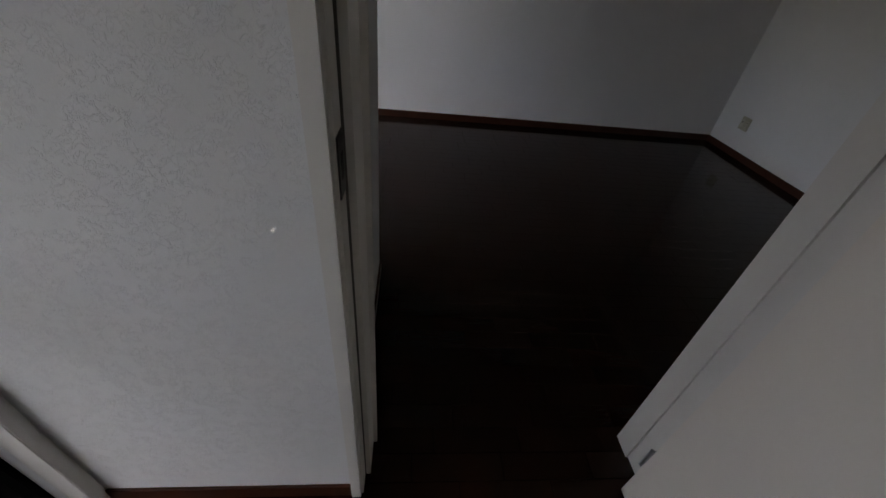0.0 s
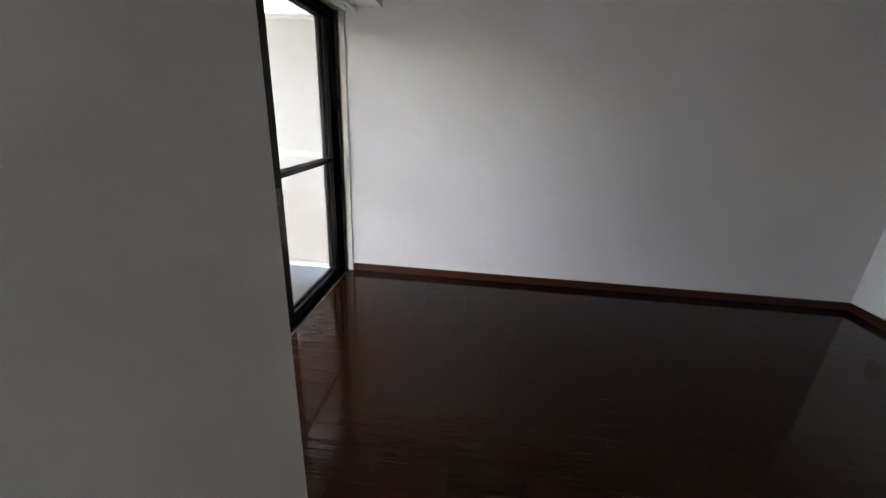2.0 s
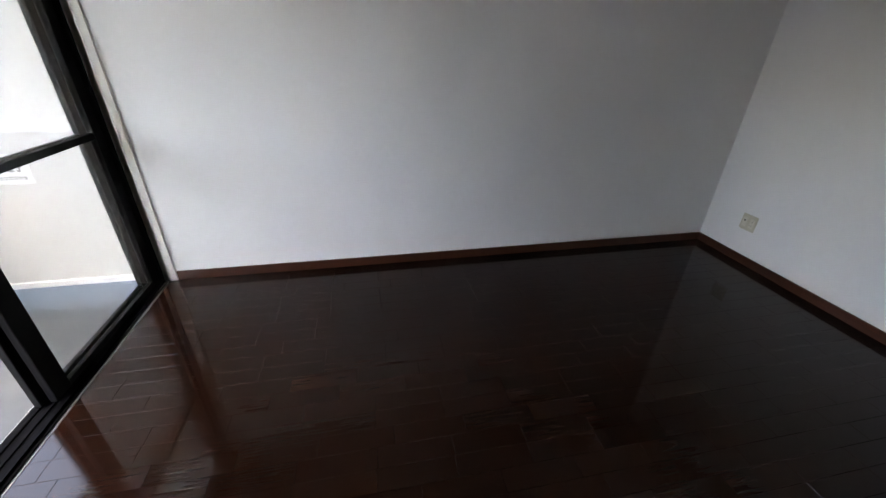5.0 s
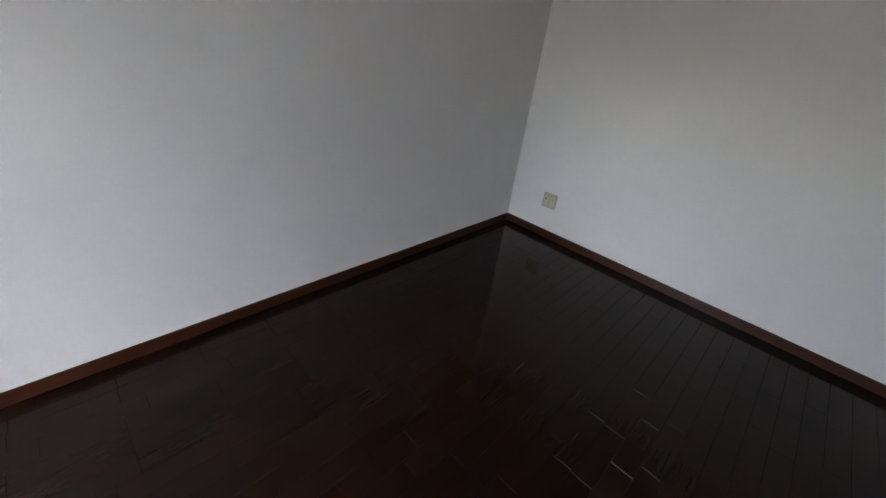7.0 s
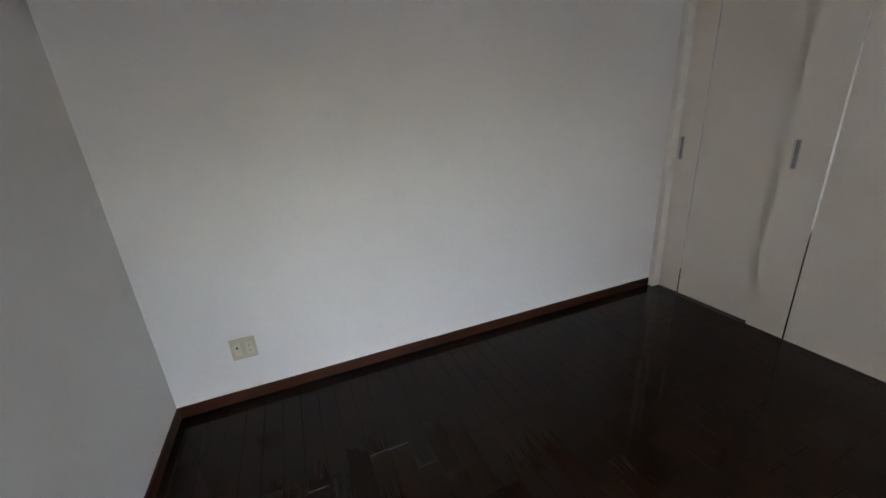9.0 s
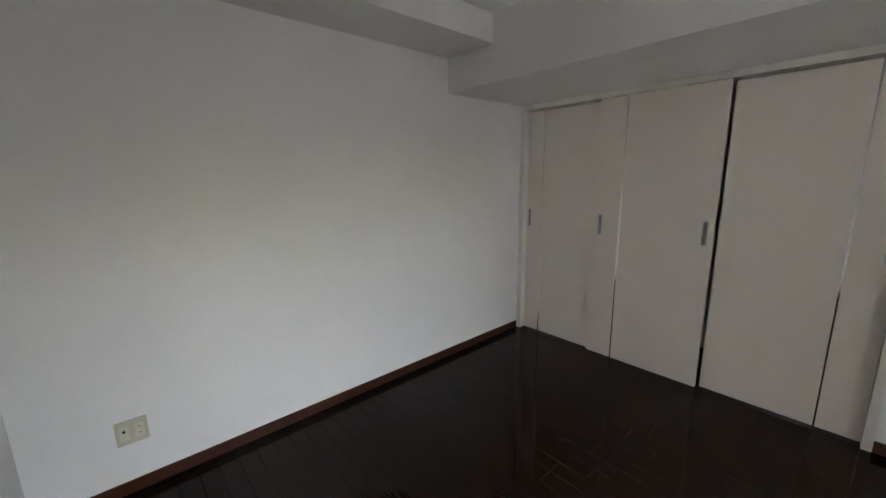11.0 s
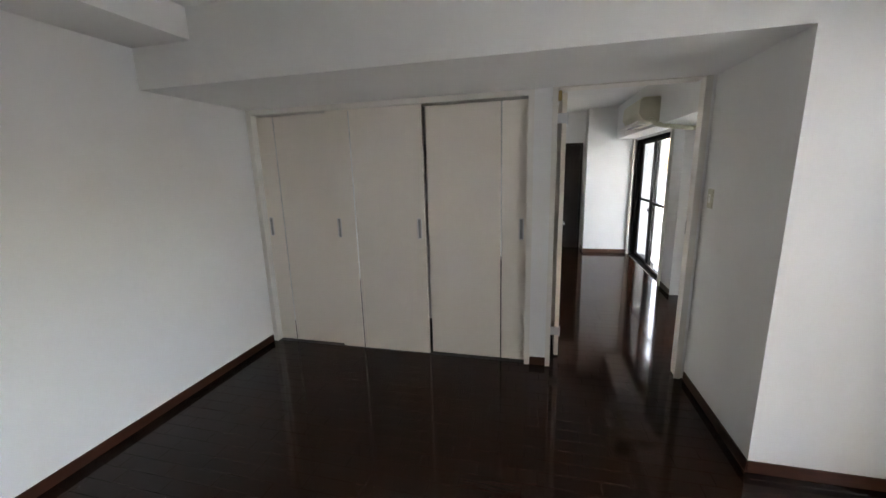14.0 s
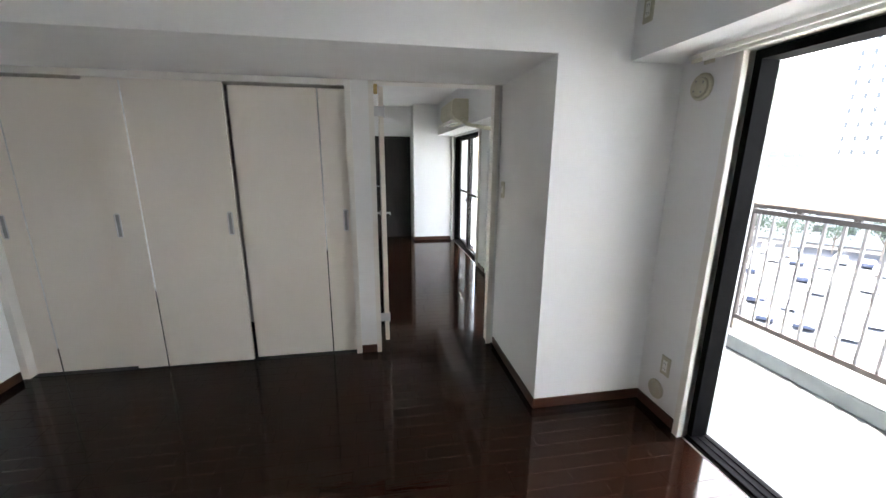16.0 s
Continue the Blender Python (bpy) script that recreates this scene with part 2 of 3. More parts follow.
# ---- large structure ----
structure("wall_far", boxes((-0.15, W + 0.15, L, L + 0.15, -0.1, H)), WALLPAPER, "plain white embossed wallpaper wall", "wall")
structure("wall_outlet", boxes((W, W + 0.15, LY, L, -0.1, H)), WALLPAPER, "white wallpapered wall with a low outlet plate", "wall")
structure("wall_window", boxes((-0.15, 0, -0.146, WY0, -0.1, H), (-0.15, 0, WY1, L, -0.1, H), (-0.15, 0, WY0, WY1, WTOP, H)),
          WALLPAPER, "white wallpapered wall round the balcony window", "wall")
HT = -0.06                            # the partition's two skins meet here
structure("wall_door", boxes((0, DX0, HT, 0, 0, H), (DX1, CX0, HT, 0, 0, H), (DX0, DX1, HT, 0, BEAM + 0.002, H), (CX0, W, HT, 0, CTOP, H)),
          WALLPAPER, "white wallpapered partition with doorway and closet", "wall")
structure("wall_door_back", boxes((0, DX0, -T, HT, 0, H), (DX1, CX0, -T, HT, 0, H), (DX0, DX1, -T, HT, BEAM + 0.002, H), (CX0, W, -T, HT, CTOP, H)),
          EMBOSSED, "white swirl-embossed wallpaper on the living room side", "wall")
structure("pillar", boxes((0, PX, 0, PY, 0, H)), WALLPAPER, "square white wallpapered corner pillar", "pillar")
structure("beam_door", boxes((PX, W, 0, PY, BEAM, H)), WALLPAPER, "deep white wallpapered beam over the closet", "beam")
structure("beam_outlet", boxes((3.71, W, PY, L, 2.28, H)), WALLPAPER, "white wallpapered ceiling beam", "beam")
structure("beam_window", boxes((0, 0.32, PY, L, 2.025, H)), WALLPAPER, "white wallpapered beam above the balcony window", "beam")
structure("ceiling", boxes((-0.15, W + 0.15, LY - 0.15, L + 0.15, H, H + 0.2)), CEILING, "white papered ceiling")
structure("wall_closet", boxes((1.70, W, -0.80, -0.76, 0, H), (1.70, 1.74, -0.76, -T, 0, H)), WALLPAPER, "white wallpapered closet box wall", "wall")
# living room beyond the doorway
structure("wall_living_end", boxes((-0.15, 1.02, LY - 0.15, LY, 0, H), (1.78, W, LY - 0.15, LY, 0, H), (1.02, 1.78, LY - 0.15, LY, 1.90, H)),
          WALLPAPER, "white wallpapered end wall of the living room", "wall")
structure("pillar_living", boxes((0.0, 0.97, LY, -4.22, 0, H)), WALLPAPER, "white wallpapered pillar beside the living room window", "pillar")
LWX = 0.0
structure("wall_living_window", boxes((0.09, 0.24, -2.34, -1.95, -0.1, H), (0.09, 0.24, LY, -4.16, -0.1, H), (0.09, 0.24, -4.16, -2.34, 1.90, H), (-0.15, 0.0, -1.95, -1.35, -0.1, H), (-0.15, 0.09, -2.02, -1.95, -0.1, H), (-0.15, LWX, -1.35, -0.19, 1.90, H),
                                      (-0.15, LWX, -0.19, -0.147, -0.1, H)),
          WALLPAPER, "white wallpapered living room window wall", "wall")
structure("beam_living", boxes((0, 0.52, -4.22, -T, 1.93, H - 0.001)), WALLPAPER, "white wallpapered beam above the living room windows", "beam")
floor = structure("floor", boxes((-0.02, W + 0.15, LY - 0.3, L, -0.1, -0.006)), GROUT, "dark glossy brown wooden floorboards in staggered rows")


# ---- skirting and trim ----
def skirting(x0, x1, y0, y1):
    return structure("baseboard", boxes((x0, x1, y0, y1, 0, 0.066), bev=0.0025), SKIRT, "dark reddish-brown wooden skirting board", "baseboard")


skirting(0.045, W, L - 0.009, L)
skirting(W - 0.009, W, 0.02, L - 0.009)
skirting(PX, PX + 0.009, 0.022, PY + 0.009)
skirting(0.0, PX, PY, PY + 0.009)
skirting(0.0, 0.009, PY + 0.009, WY0 - 0.042)
skirting(1.688, 1.806, 0.0, 0.009)
skirting(0.05, 0.722, -T - 0.009, -T)
skirting(0.27, 0.979, -4.22, -4.211)
skirting(0.97, 0.979, LY, -4.22)
skirting(0.24, 0.249, -2.29, -1.95)
skirting(1.691, 1.70, -0.8, -T - 0.02)

# balcony window casing: two uprights, a head
for y0, y1 in ((WY0 - 0.04, WY0), (WY1, L - 0.0005)):
    structure("trim", boxes((-0.028, 0.030 if y0 < 2 else 0.044, y0, y1, 0.0, WTOP + 0.024), bev=0.002), TRIM, "white window casing upright", "trim")
structure("trim", boxes((-0.028, 0.028, WY0, WY1, WTOP, WTOP + 0.024), bev=0.002), TRIM, "white window casing head", "trim")
for y0, y1, xo in ((-0.19, -T - 0.001, 0.02), (-2.34, -2.295, 0.24), (-4.205, -4.16, 0.24)):
    structure("trim", boxes((xo - 0.028, xo + 0.03, y0, y1, 0.0, 1.926), bev=0.002), TRIM, "white window casing upright", "trim")


# ---- balcony windows ----
def sash(parent, x, y0, y1, sl, sr, z0, z1, lock_side=None):
    fr = part("sash", boxes((x - 0.014, x + 0.014, y0, y0 + sl, z0, z1), (x - 0.014, x + 0.014, y1 - sr, y1, z0, z1),
                            (x - 0.013, x + 0.013, y0 + sl, y1 - sr, z0, z0 + 0.032), (x - 0.013, x + 0.013, y0 + sl, y1 - sr, z1 - 0.05, z1), bev=0.0025), BLACKALU, parent, "black aluminium sliding sash")
    part("mid_rail", boxes((x - 0.012, x + 0.012, y0 + sl, y1 - sr, 0.946, 0.980), bev=0.002), BLACKALU, fr)
    for za, zb in ((z0 + 0.032, 0.946), (0.980, z1 - 0.05)):
        g = part("pane", boxes((x - 0.002, x + 0.002, y0 + sl, y1 - sr, za, zb)), GLASS, fr)
        g.visible_shadow = False
    if lock_side:
        yl = y0 + 0.03
        k = part("latch", boxes((x + 0.014, x + 0.026, yl - 0.016, yl + 0.016, 0.80, 0.90), bev=0.004), DARKMETAL, fr, "black crescent window latch")
        bm = bmesh.new()
        rod(bm, (x + 0.026, yl, 0.85), (x + 0.045, yl, 0.85), 0.014)
        rod(bm, (x + 0.04, yl, 0.85), (x + 0.042, yl - 0.03, 0.885), 0.007, 0.005)
        part("lever", bm, DARKMETAL, k)
    return fr


def window(name, y0, y1, z1, inner, outer, label, x=0.0):
    w = thing(name, label, "window", pose(x, 0, 0), kind="structure")
    part("window_frame", boxes((-0.125, -0.030, y0, y0 + 0.035, 0.026, z1), (-0.145, -0.030, y1 - 0.016, y1, 0.026, z1), (-0.145, -0.030, y0 + 0.035, y1 - 0.016, z1 - 0.04, z1)), TRACKALU, w)
    part("sill_track", boxes((-0.145, -0.0285, y0, y1, -0.02, 0.019), (-0.072, -0.066, y0 + 0.035, y1 - 0.016, 0.019, 0.0245), (-0.115, -0.109, y0 + 0.035, y1 - 0.016, 0.019, 0.0245)), TRACKALU, w)
    part("threshold", boxes((-0.0284, -0.012, y0, y1, -0.02, 0.008), bev=0.0015), TRACKALU, w)
    part("edge_strip", boxes((-0.012, -0.001, y0, y1, -0.02, 0.002)), RAILGREY, w)
    sash(w, -0.069, *inner, 0.025, z1 - 0.02, True)
    sash(w, -0.112, *outer, 0.025, z1 - 0.02)
    return w


window("window_1", WY0, WY1, WTOP, (2.258, 3.239, 0.095, 0.07), (2.235, 3.19, 0.10, 0.055), "black aluminium sliding balcony window, near half slid open")
window("window_2", -4.16, -2.34, 1.90, (-3.30, -2.36, 0.06, 0.06), (-4.12, -3.24, 0.06, 0.06), "closed black aluminium sliding window of the living room", 0.24)
window("window_3", -1.35, -0.19, 1.90, (-0.80, -0.21, 0.06, 0.06), (-1.31, -0.74, 0.06, 0.06), "closed black aluminium sliding window beside the doorway")

# curtain rail under the beam
rail = thing("curtain_rail", "white double curtain rail fixed under the window beam", "curtain rail")
for xr in (0.065, 0.135):
    part("track", boxes((xr - 0.011, xr + 0.011, 1.075, 3.255, 1.992, 2.012), bev=0.003), WHITEPL, rail)
    for k in range(5):
        part("runner", boxes((xr - 0.005, xr + 0.005, 1.09 + k * 0.012, 1.096 + k * 0.012, 1.975, 1.992)), IVORY, rail)
for yb in (1.12, 1.85, 2.55, 3.2):
    part("bracket", boxes((0.0, 0.146, yb, yb + 0.02, 2.012, 2.025), bev=0.002), CHROME, rail)


# ---- doorway ----
frame_thing = thing("door_frame", "ivory doorway casing with rebated jambs", "door frame", kind="structure")
part("jamb", boxes((0.746, 0.784, 0.0005, 0.013, 0, BEAM - 0.002), (DX0 + 0.0005, 0.772, -0.100, 0.0, 0, BEAM - 0.002), (DX0 + 0.0005, 0.756, -T - 0.002, -0.100, 0, BEAM - 0.002),
                   (0.7225, 0.750, -T - 0.014, -T - 0.0005, 0, BEAM + 0.04)), TRIM, frame_thing)
part("jamb", boxes((1.653, 1.688, 0.0005, 0.013, 0, BEAM - 0.002), (1.652, DX1 - 0.0005, -0.06, 0.0, 0, BEAM - 0.002), (1.660, DX1 - 0.0005, -T - 0.002, -0.06, 0, BEAM - 0.002),
                   (1.661, 1.699, -T - 0.014, -T - 0.002, 0, BEAM + 0.04)), TRIM, frame_thing)
part("head", boxes((0.780, 1.652, -T - 0.002, -0.002, BEAM - 0.006, BEAM + 0.001), (0.768, 1.657, -T - 0.014, -T - 0.002, BEAM - 0.002, BEAM + 0.04)), TRIM, frame_thing)
st = part("strike_plate", boxes((0.755, 0.7585, -0.149, -0.108, 1.035, 1.127), bev=0.001), DARKMETAL, frame_thing, "dark metal strike plate")
part("strike_hole", boxes((0.7585, 0.7592, -0.136, -0.121, 1.062, 1.10)), HOLE, st)
part("seal", boxes((0.756, 0.7600, -0.1045, -0.1005, 0.002, BEAM - 0.01), bev=0.001), plain("brown rubber seal", (0.10, 0.09, 0.08), (0.14, 0.13, 0.115), 20, 0.7), frame_thing, "dark rubber draught seal")
part("catch", boxes((1.625, 1.6515, -0.080, -0.050, 1.965, 2.03), bev=0.003), plain("brass", (0.42, 0.30, 0.12), (0.5, 0.37, 0.17), 20, 0.35, 1.0), frame_thing, "small brass ball catch")

leaf = thing("door_1", "cream room door standing open into the living room", "door", kind="structure")
part("leaf", boxes((1.583, 1.616, -0.985, -T - 0.011, 0.012, BEAM - 0.012), bev=0.002), DOORFILM, leaf)
for zc in (0.225, 1.86):
    h = part("hinge", boxes((1.580, 1.6545, -T - 0.010, -T - 0.003, zc - 0.035, zc + 0.035)), CHROME, leaf, "satin metal hinge")
    for zs in (-0.022, 0.0, 0.022):
        bm = bmesh.new()
        rod(bm, (1.634, -T - 0.0105, zc + zs), (1.634, -T - 0.0095, zc + zs), 0.0045, sides=10)
        part("screw", bm, DARKMETAL, h)
    bm = bmesh.new()
    rod(bm, (1.579, -T - 0.007, zc - 0.042), (1.579, -T - 0.007, zc + 0.042), 0.006)
    part("pin", bm, CHROME, h)
for sx, xa in ((-1, 1.583), (1, 1.616)):
    bm = bmesh.new()
    rod(bm, (xa, -0.905, 1.0), (xa + sx * 0.012, -0.905, 1.0), 0.024, sides=20)
    rose = part("rose", bm, CHROME, leaf)
    bm = bmesh.new()
    rod(bm, (xa + sx * 0.012, -0.905, 1.0), (xa + sx * 0.05, -0.905, 1.0), 0.009)
    rod(bm, (xa + sx * 0.05, -0.913, 1.0), (xa + sx * 0.052, -0.79, 1.0), 0.009, 0.007)
    part("lever", bm, CHROME, rose)


# ---- closet ----
closet_frame = thing("closet_frame", "ivory frame round the sliding closet doors", "closet frame", kind="structure")
part("upright", boxes((W - 0.047, W - 0.001, -T, 0.014, 0, CTOP), bev=0.002), TRIM, closet_frame)
part("upright", boxes((CX0, CX0 + 0.04, -T, 0.014, 0, CTOP), bev=0.002), TRIM, closet_frame)
part("head", boxes((CX0 + 0.04, W - 0.047, -T, 0.012, CTOP - 0.038, CTOP + 0.002), bev=0.002), TRIM, closet_frame)
part("floor_rail", boxes((CX0 + 0.04, W - 0.047, -T, -0.002, -0.004, 0.002)), DARKMETAL, closet_frame)


def pull(parent, xc, y):
    # oval recessed pull: a rim round a sunk cup
    n = 10
    ring = []
    for k in range(2 * n):
        a = math.pi * k / n
        ring.append((0.019 * math.cos(a), (0.066 if math.sin(a) >= 0 else -0.066) + 0.019 * math.sin(a)))
    bm = bmesh.new()
    loops = []
    for s, d in ((1.0, 0.0), (0.97, 0.003), (0.72, 0.003), (0.66, -0.004)):
        loops.append([bm.verts.new((xc + u * s, y + d, 1.07 + (v - math.copysign(0.066, v)) * s + math.copysign(0.066, v))) for u, v in ring])
    for a, b in zip(loops, loops[1:]):
        for k in range(2 * n):
            bm.faces.new((a[k], a[(k + 1) % (2 * n)], b[(k + 1) % (2 * n)], b[k]))
    bmesh.ops.recalc_face_normals(bm, faces=bm.faces[:])
    p = part("pull", bm, CHROME, parent, "satin metal recessed oval pull")
    part("cup", boxes((xc - 0.0125, xc + 0.0125, y - 0.004, y + 0.0006, 1.07 - 0.077, 1.07 + 0.077), bev=0.002), plain_cup, p)


plain_cup = plain("shadowed metal cup", (0.25, 0.25, 0.26), (0.33, 0.33, 0.34), 20, 0.4, 1.0)


def sliding_door(x0, x1, y, inlay, pulls, label):
    d = thing("sliding_door", label, "closet door", group="closet doors")
    part("panel", boxes((x0, x1, y - 0.03, y, 0.006, CTOP - (0.040 if y > -0.02 else 0.050)), bev=0.0015), DOORFILM, d)
    part("inlay", boxes((inlay - 0.0045, inlay + 0.0045, y - 0.001, y + 0.0010, 0.007, CTOP - 0.052)), POLISHED, d, "thin polished metal inlay strip")
    for xc in pulls:
        pull(d, xc, y)
    return d


sliding_door(3.405, W - 0.049, -0.046, 3.925, (4.055,), "cream sliding closet door with one metal inlay strip")
sliding_door(2.625, 3.422, -0.010, 3.218, (3.37, 2.672), "cream sliding closet door running in front, two pulls")
sliding_door(CX0 + 0.042, 2.607, -0.046, 2.035, (1.885,), "cream sliding closet door beside the room doorway")


# ---- plates, vents, switch ----
def plate_parts(t, w, h, kind):
    """A wall plate in the local xz plane, its face towards +y."""
    part("plate", boxes((-w / 2, w / 2, 0, 0.008, -h / 2, h / 2), bev=0.003), IVORY, t)
    if kind == "double":
        part("insert", boxes((-0.045, -0.012, 0.008, 0.0105, -0.035, 0.035), bev=0.001), IVORYLIGHT, t)
        part("insert", boxes((0.012, 0.045, 0.008, 0.0105, -0.035, 0.035), bev=0.001), IVORYLIGHT, t)
        bm = bmesh.new()
        rod(bm, (0.0285, 0.0105, 0.012), (0.0285, 0.016, 0.012), 0.006, sides=14)
        part("aerial_jack", bm, DARKMETAL, t)
        for z in (0.016, -0.016):
            part("slot", boxes((-0.034, -0.032, 0.0105, 0.0112, z - 0.005, z + 0.005), (-0.026, -0.024, 0.0105, 0.0112, z - 0.005, z + 0.005)), HOLE, t)
    elif kind == "outlet":
        part("insert", boxes((-0.016, 0.016, 0.008, 0.0105, -0.035, 0.035), bev=0.001), WHITEPL, t)
        for z in (0.018, -0.018):
            part("slot", boxes((-0.007, -0.005, 0.0105, 0.0112, z - 0.005, z + 0.005), (0.005, 0.007, 0.0105, 0.0112, z - 0.005, z + 0.005)), HOLE, t)
    else:
        part("rocker", boxes((-0.012, 0.012, 0.008, 0.013, -0.027, 0.027), bev=0.002), WHITEPL, t)
        part("lamp", boxes((-0.003, 0.003, 0.013, 0.0137, 0.012, 0.016)), HOLE, t)


plate_parts(thing("wall_outlet_plate", "ivory double socket and aerial plate low on the wall", "outlet", pose(W, 2.908, 0.312, 0, 0, 90)), 0.12, 0.12, "double")
plate_parts(thing("wall_outlet_plate", "ivory socket plate low beside the window", "outlet", pose(0, 1.08, 0.34, 0, 0, -90)), 0.07, 0.12, "outlet")
plate_parts(thing("wall_outlet_plate", "ivory socket plate high on the window beam", "outlet", pose(0.32, 0.985, 2.235, 0, 0, -90)), 0.07, 0.12, "outlet")
plate_parts(thing("light_switch", "ivory light switch on the pillar side", "light switch", pose(PX, 0.118, 1.302, 0, 0, -90)), 0.07, 0.12, "switch")

v = thing("air_vent", "round ivory air vent high on the window wall", "vent", pose(0, 1.028, 1.888, 90, 0, 90))
part("rim", turned([(0.066, 0), (0.066, 0.008), (0.060, 0.016), (0.050, 0.018), (0.047, 0.012)]), IVORY, v, smooth=True)
part("disc", turned([(0.046, 0.010), (0.046, 0.020), (0.040, 0.025), (0.0, 0.026)]), IVORY, v, smooth=True)
for a in range(4):
    ca, sa = math.cos(a * math.pi / 2 + 0.6) * 0.033, math.sin(a * math.pi / 2 + 0.6) * 0.033
    part("notch", boxes((ca - 0.004, ca + 0.004, sa - 0.004, sa + 0.004, 0.0245, 0.027)), plain_cup, v)
v = thing("pipe_cover", "round ivory pipe cap just above the skirting", "cap", pose(0, 1.03, 0.158, 90, 0, 90))
part("rim", turned([(0.060, 0), (0.060, 0.006), (0.052, 0.012), (0.044, 0.012), (0.042, 0.009)]), IVORY, v, smooth=True)
part("cap", turned([(0.042, 0.007), (0.040, 0.013), (0.0, 0.014)]), IVORY, v, smooth=True)

# ---- living room things ----
ac = thing("air_conditioner", "cream wall air conditioner mounted on the living room beam", "air conditioner", pose(0.52, -2.30, 1.96))
part("body", extruded([(0, 0), (0, 0.27), (0.17, 0.27), (0.205, 0.24), (0.215, 0.10), (0.17, 0.03), (0.09, 0.0)], 'y', -0.40, 0.40, 0.006), plain("aged cream plastic", (0.64, 0.60, 0.46), (0.70, 0.66, 0.53), 3, 0.45), ac)
slot_part = part("outlet", boxes((0.10, 0.185, -0.34, 0.28, -0.006, 0.028)), WHITEPL, ac)
for k in range(6):
    part("louvre", boxes((0.11, 0.18, -0.32 + k * 0.1, -0.314 + k * 0.1, -0.012, -0.004)), plain_cup, slot_part)
part("flap", extruded([(0.17, 0.035), (0.175, 0.043), (0.262, -0.018), (0.257, -0.026)], 'y', -0.34, 0.28), WHITEPL, ac, "open white air flap")
part("end_cap", extruded([(0.0, 0.01), (0.0, 0.262), (0.165, 0.262), (0.198, 0.235), (0.207, 0.10), (0.165, 0.04), (0.09, 0.01)], 'y', 0.401, 0.407), IVORY, ac)
bm = bmesh.new()
pts = [(0.60, -1.91, 2.0), (0.60, -1.86, 1.97), (0.56, -1.80, 1.93), (0.45, -1.75, 1.90), (0.25, -1.72, 1.87), (0.0, -1.72, 1.87)]
for a, b in zip(pts, pts[1:]):
    rod(bm, a, b, 0.024, sides=12)
    bmesh.ops.create_icosphere(bm, subdivisions=2, radius=0.0242, matrix=Matrix.Translation(b))
hose = tagged(part("refrigerant_hose", bm, IVORY, None, smooth=True), "cream taped air conditioner hose bending to the wall", "hose")
dd = thing("door_2", "dark walnut door closed at the end of the living room", "door", kind="structure")
part("leaf", boxes((1.04, 1.76, LY - 0.06, LY - 0.03, -0.005, 1.88)), DARKDOOR, dd)
part("casing", boxes((1.0, 1.04, LY - 0.07, LY + 0.012, 0, 1.92), (1.76, 1.80, LY - 0.07, LY + 0.012, 0, 1.92), (1.04, 1.76, LY - 0.07, LY + 0.012, 1.88, 1.92)), DARKDOOR, dd)
bm = bmesh.new()
rod(bm, (1.70, LY - 0.03, 1.0), (1.70, LY + 0.03, 1.0), 0.01)
rod(bm, (1.70, LY + 0.03, 1.0), (1.59, LY + 0.03, 1.0), 0.009)
part("lever", bm, CHROME, dd)

# ---- balcony ----
PXO = -1.33                       # inner face of the parapet
structure("balcony_floor", boxes((-1.75, -0.146, -5.0, 3.6, -0.30, BZ), (-0.146, 0.094, -5.0, -2.03, -0.30, BZ)), BALCFLOOR, "grey waterproof-coated balcony floor", "balcony")
structure("parapet", boxes((-1.56, PXO, 2.435, 5.2, 0.0, 1.150), bev=0.006), STUCCO, "off-white rough rendered balcony parapet", "parapet")
structure("parapet_cap", boxes((-1.575, PXO + 0.014, 2.42, 5.2, 1.150, 1.19), bev=0.004), WHITEPAINT, "white painted parapet coping", "parapet")
structure("upstand", boxes((-1.57, PXO + 0.008, 2.426, 3.6, BZ, 0.0), bev=0.003), BALCGREY, "grey coated parapet foot", "parapet")
structure("kerb", boxes((-1.72, -1.49, -5.0, 2.426, BZ, -0.022), bev=0.006), BALCGREY, "grey coated balcony kerb", "kerb")
structure("kerb_top", boxes((-1.73, -1.484, -5.0, 2.425, -0.022, 0.002), bev=0.005), WHITEPAINT, "white painted kerb top", "kerb")
structure("balcony_slab", boxes((-1.61, -0.15, -5.0, 5.2, 2.50, 2.70)), WHITEPAINT, "white underside of the balcony above", "slab")
structure("outer_wall", boxes((-0.186, -0.151, WY1 + 0.02, 3.6, BZ, 2.5), (-0.20, -0.151, -0.1, WY0 - 0.02, BZ, 2.5), (-0.20, -0.151, WY0 - 0.02, WY1 + 0.02, WTOP + 0.02, 2.5), (-0.19, -0.151, WY0 - 0.02, WY1 + 0.02, BZ, -0.022),
                              (-0.20, 0.089, -2.32, -2.03, BZ, 2.5), (-0.20, 0.089, -5.0, -4.18, BZ, 2.5), (-0.20, 0.089, -4.18, -2.32, 1.92, 2.5), (-0.20, 0.089, -4.18, -2.32, BZ, -0.022)), STUCCO, "off-white rendered outer wall on the balcony", "wall")
railing = thing("balcony_railing", "brown-grey aluminium balcony railing with upright bars", "railing", pose(-1.58, 0, 0))
part("top_rail", extruded([(-0.037, 1.139), (-0.037, 1.168), (-0.026, 1.182), (0.026, 1.182), (0.037, 1.168), (0.037, 1.139)], 'y', -4.9, 2.418), RAILBROWN, railing)
part("under_rail", boxes((-0.024, 0.024, -4.9, 2.418, 1.084, 1.122), bev=0.003), RAILBROWN, railing)
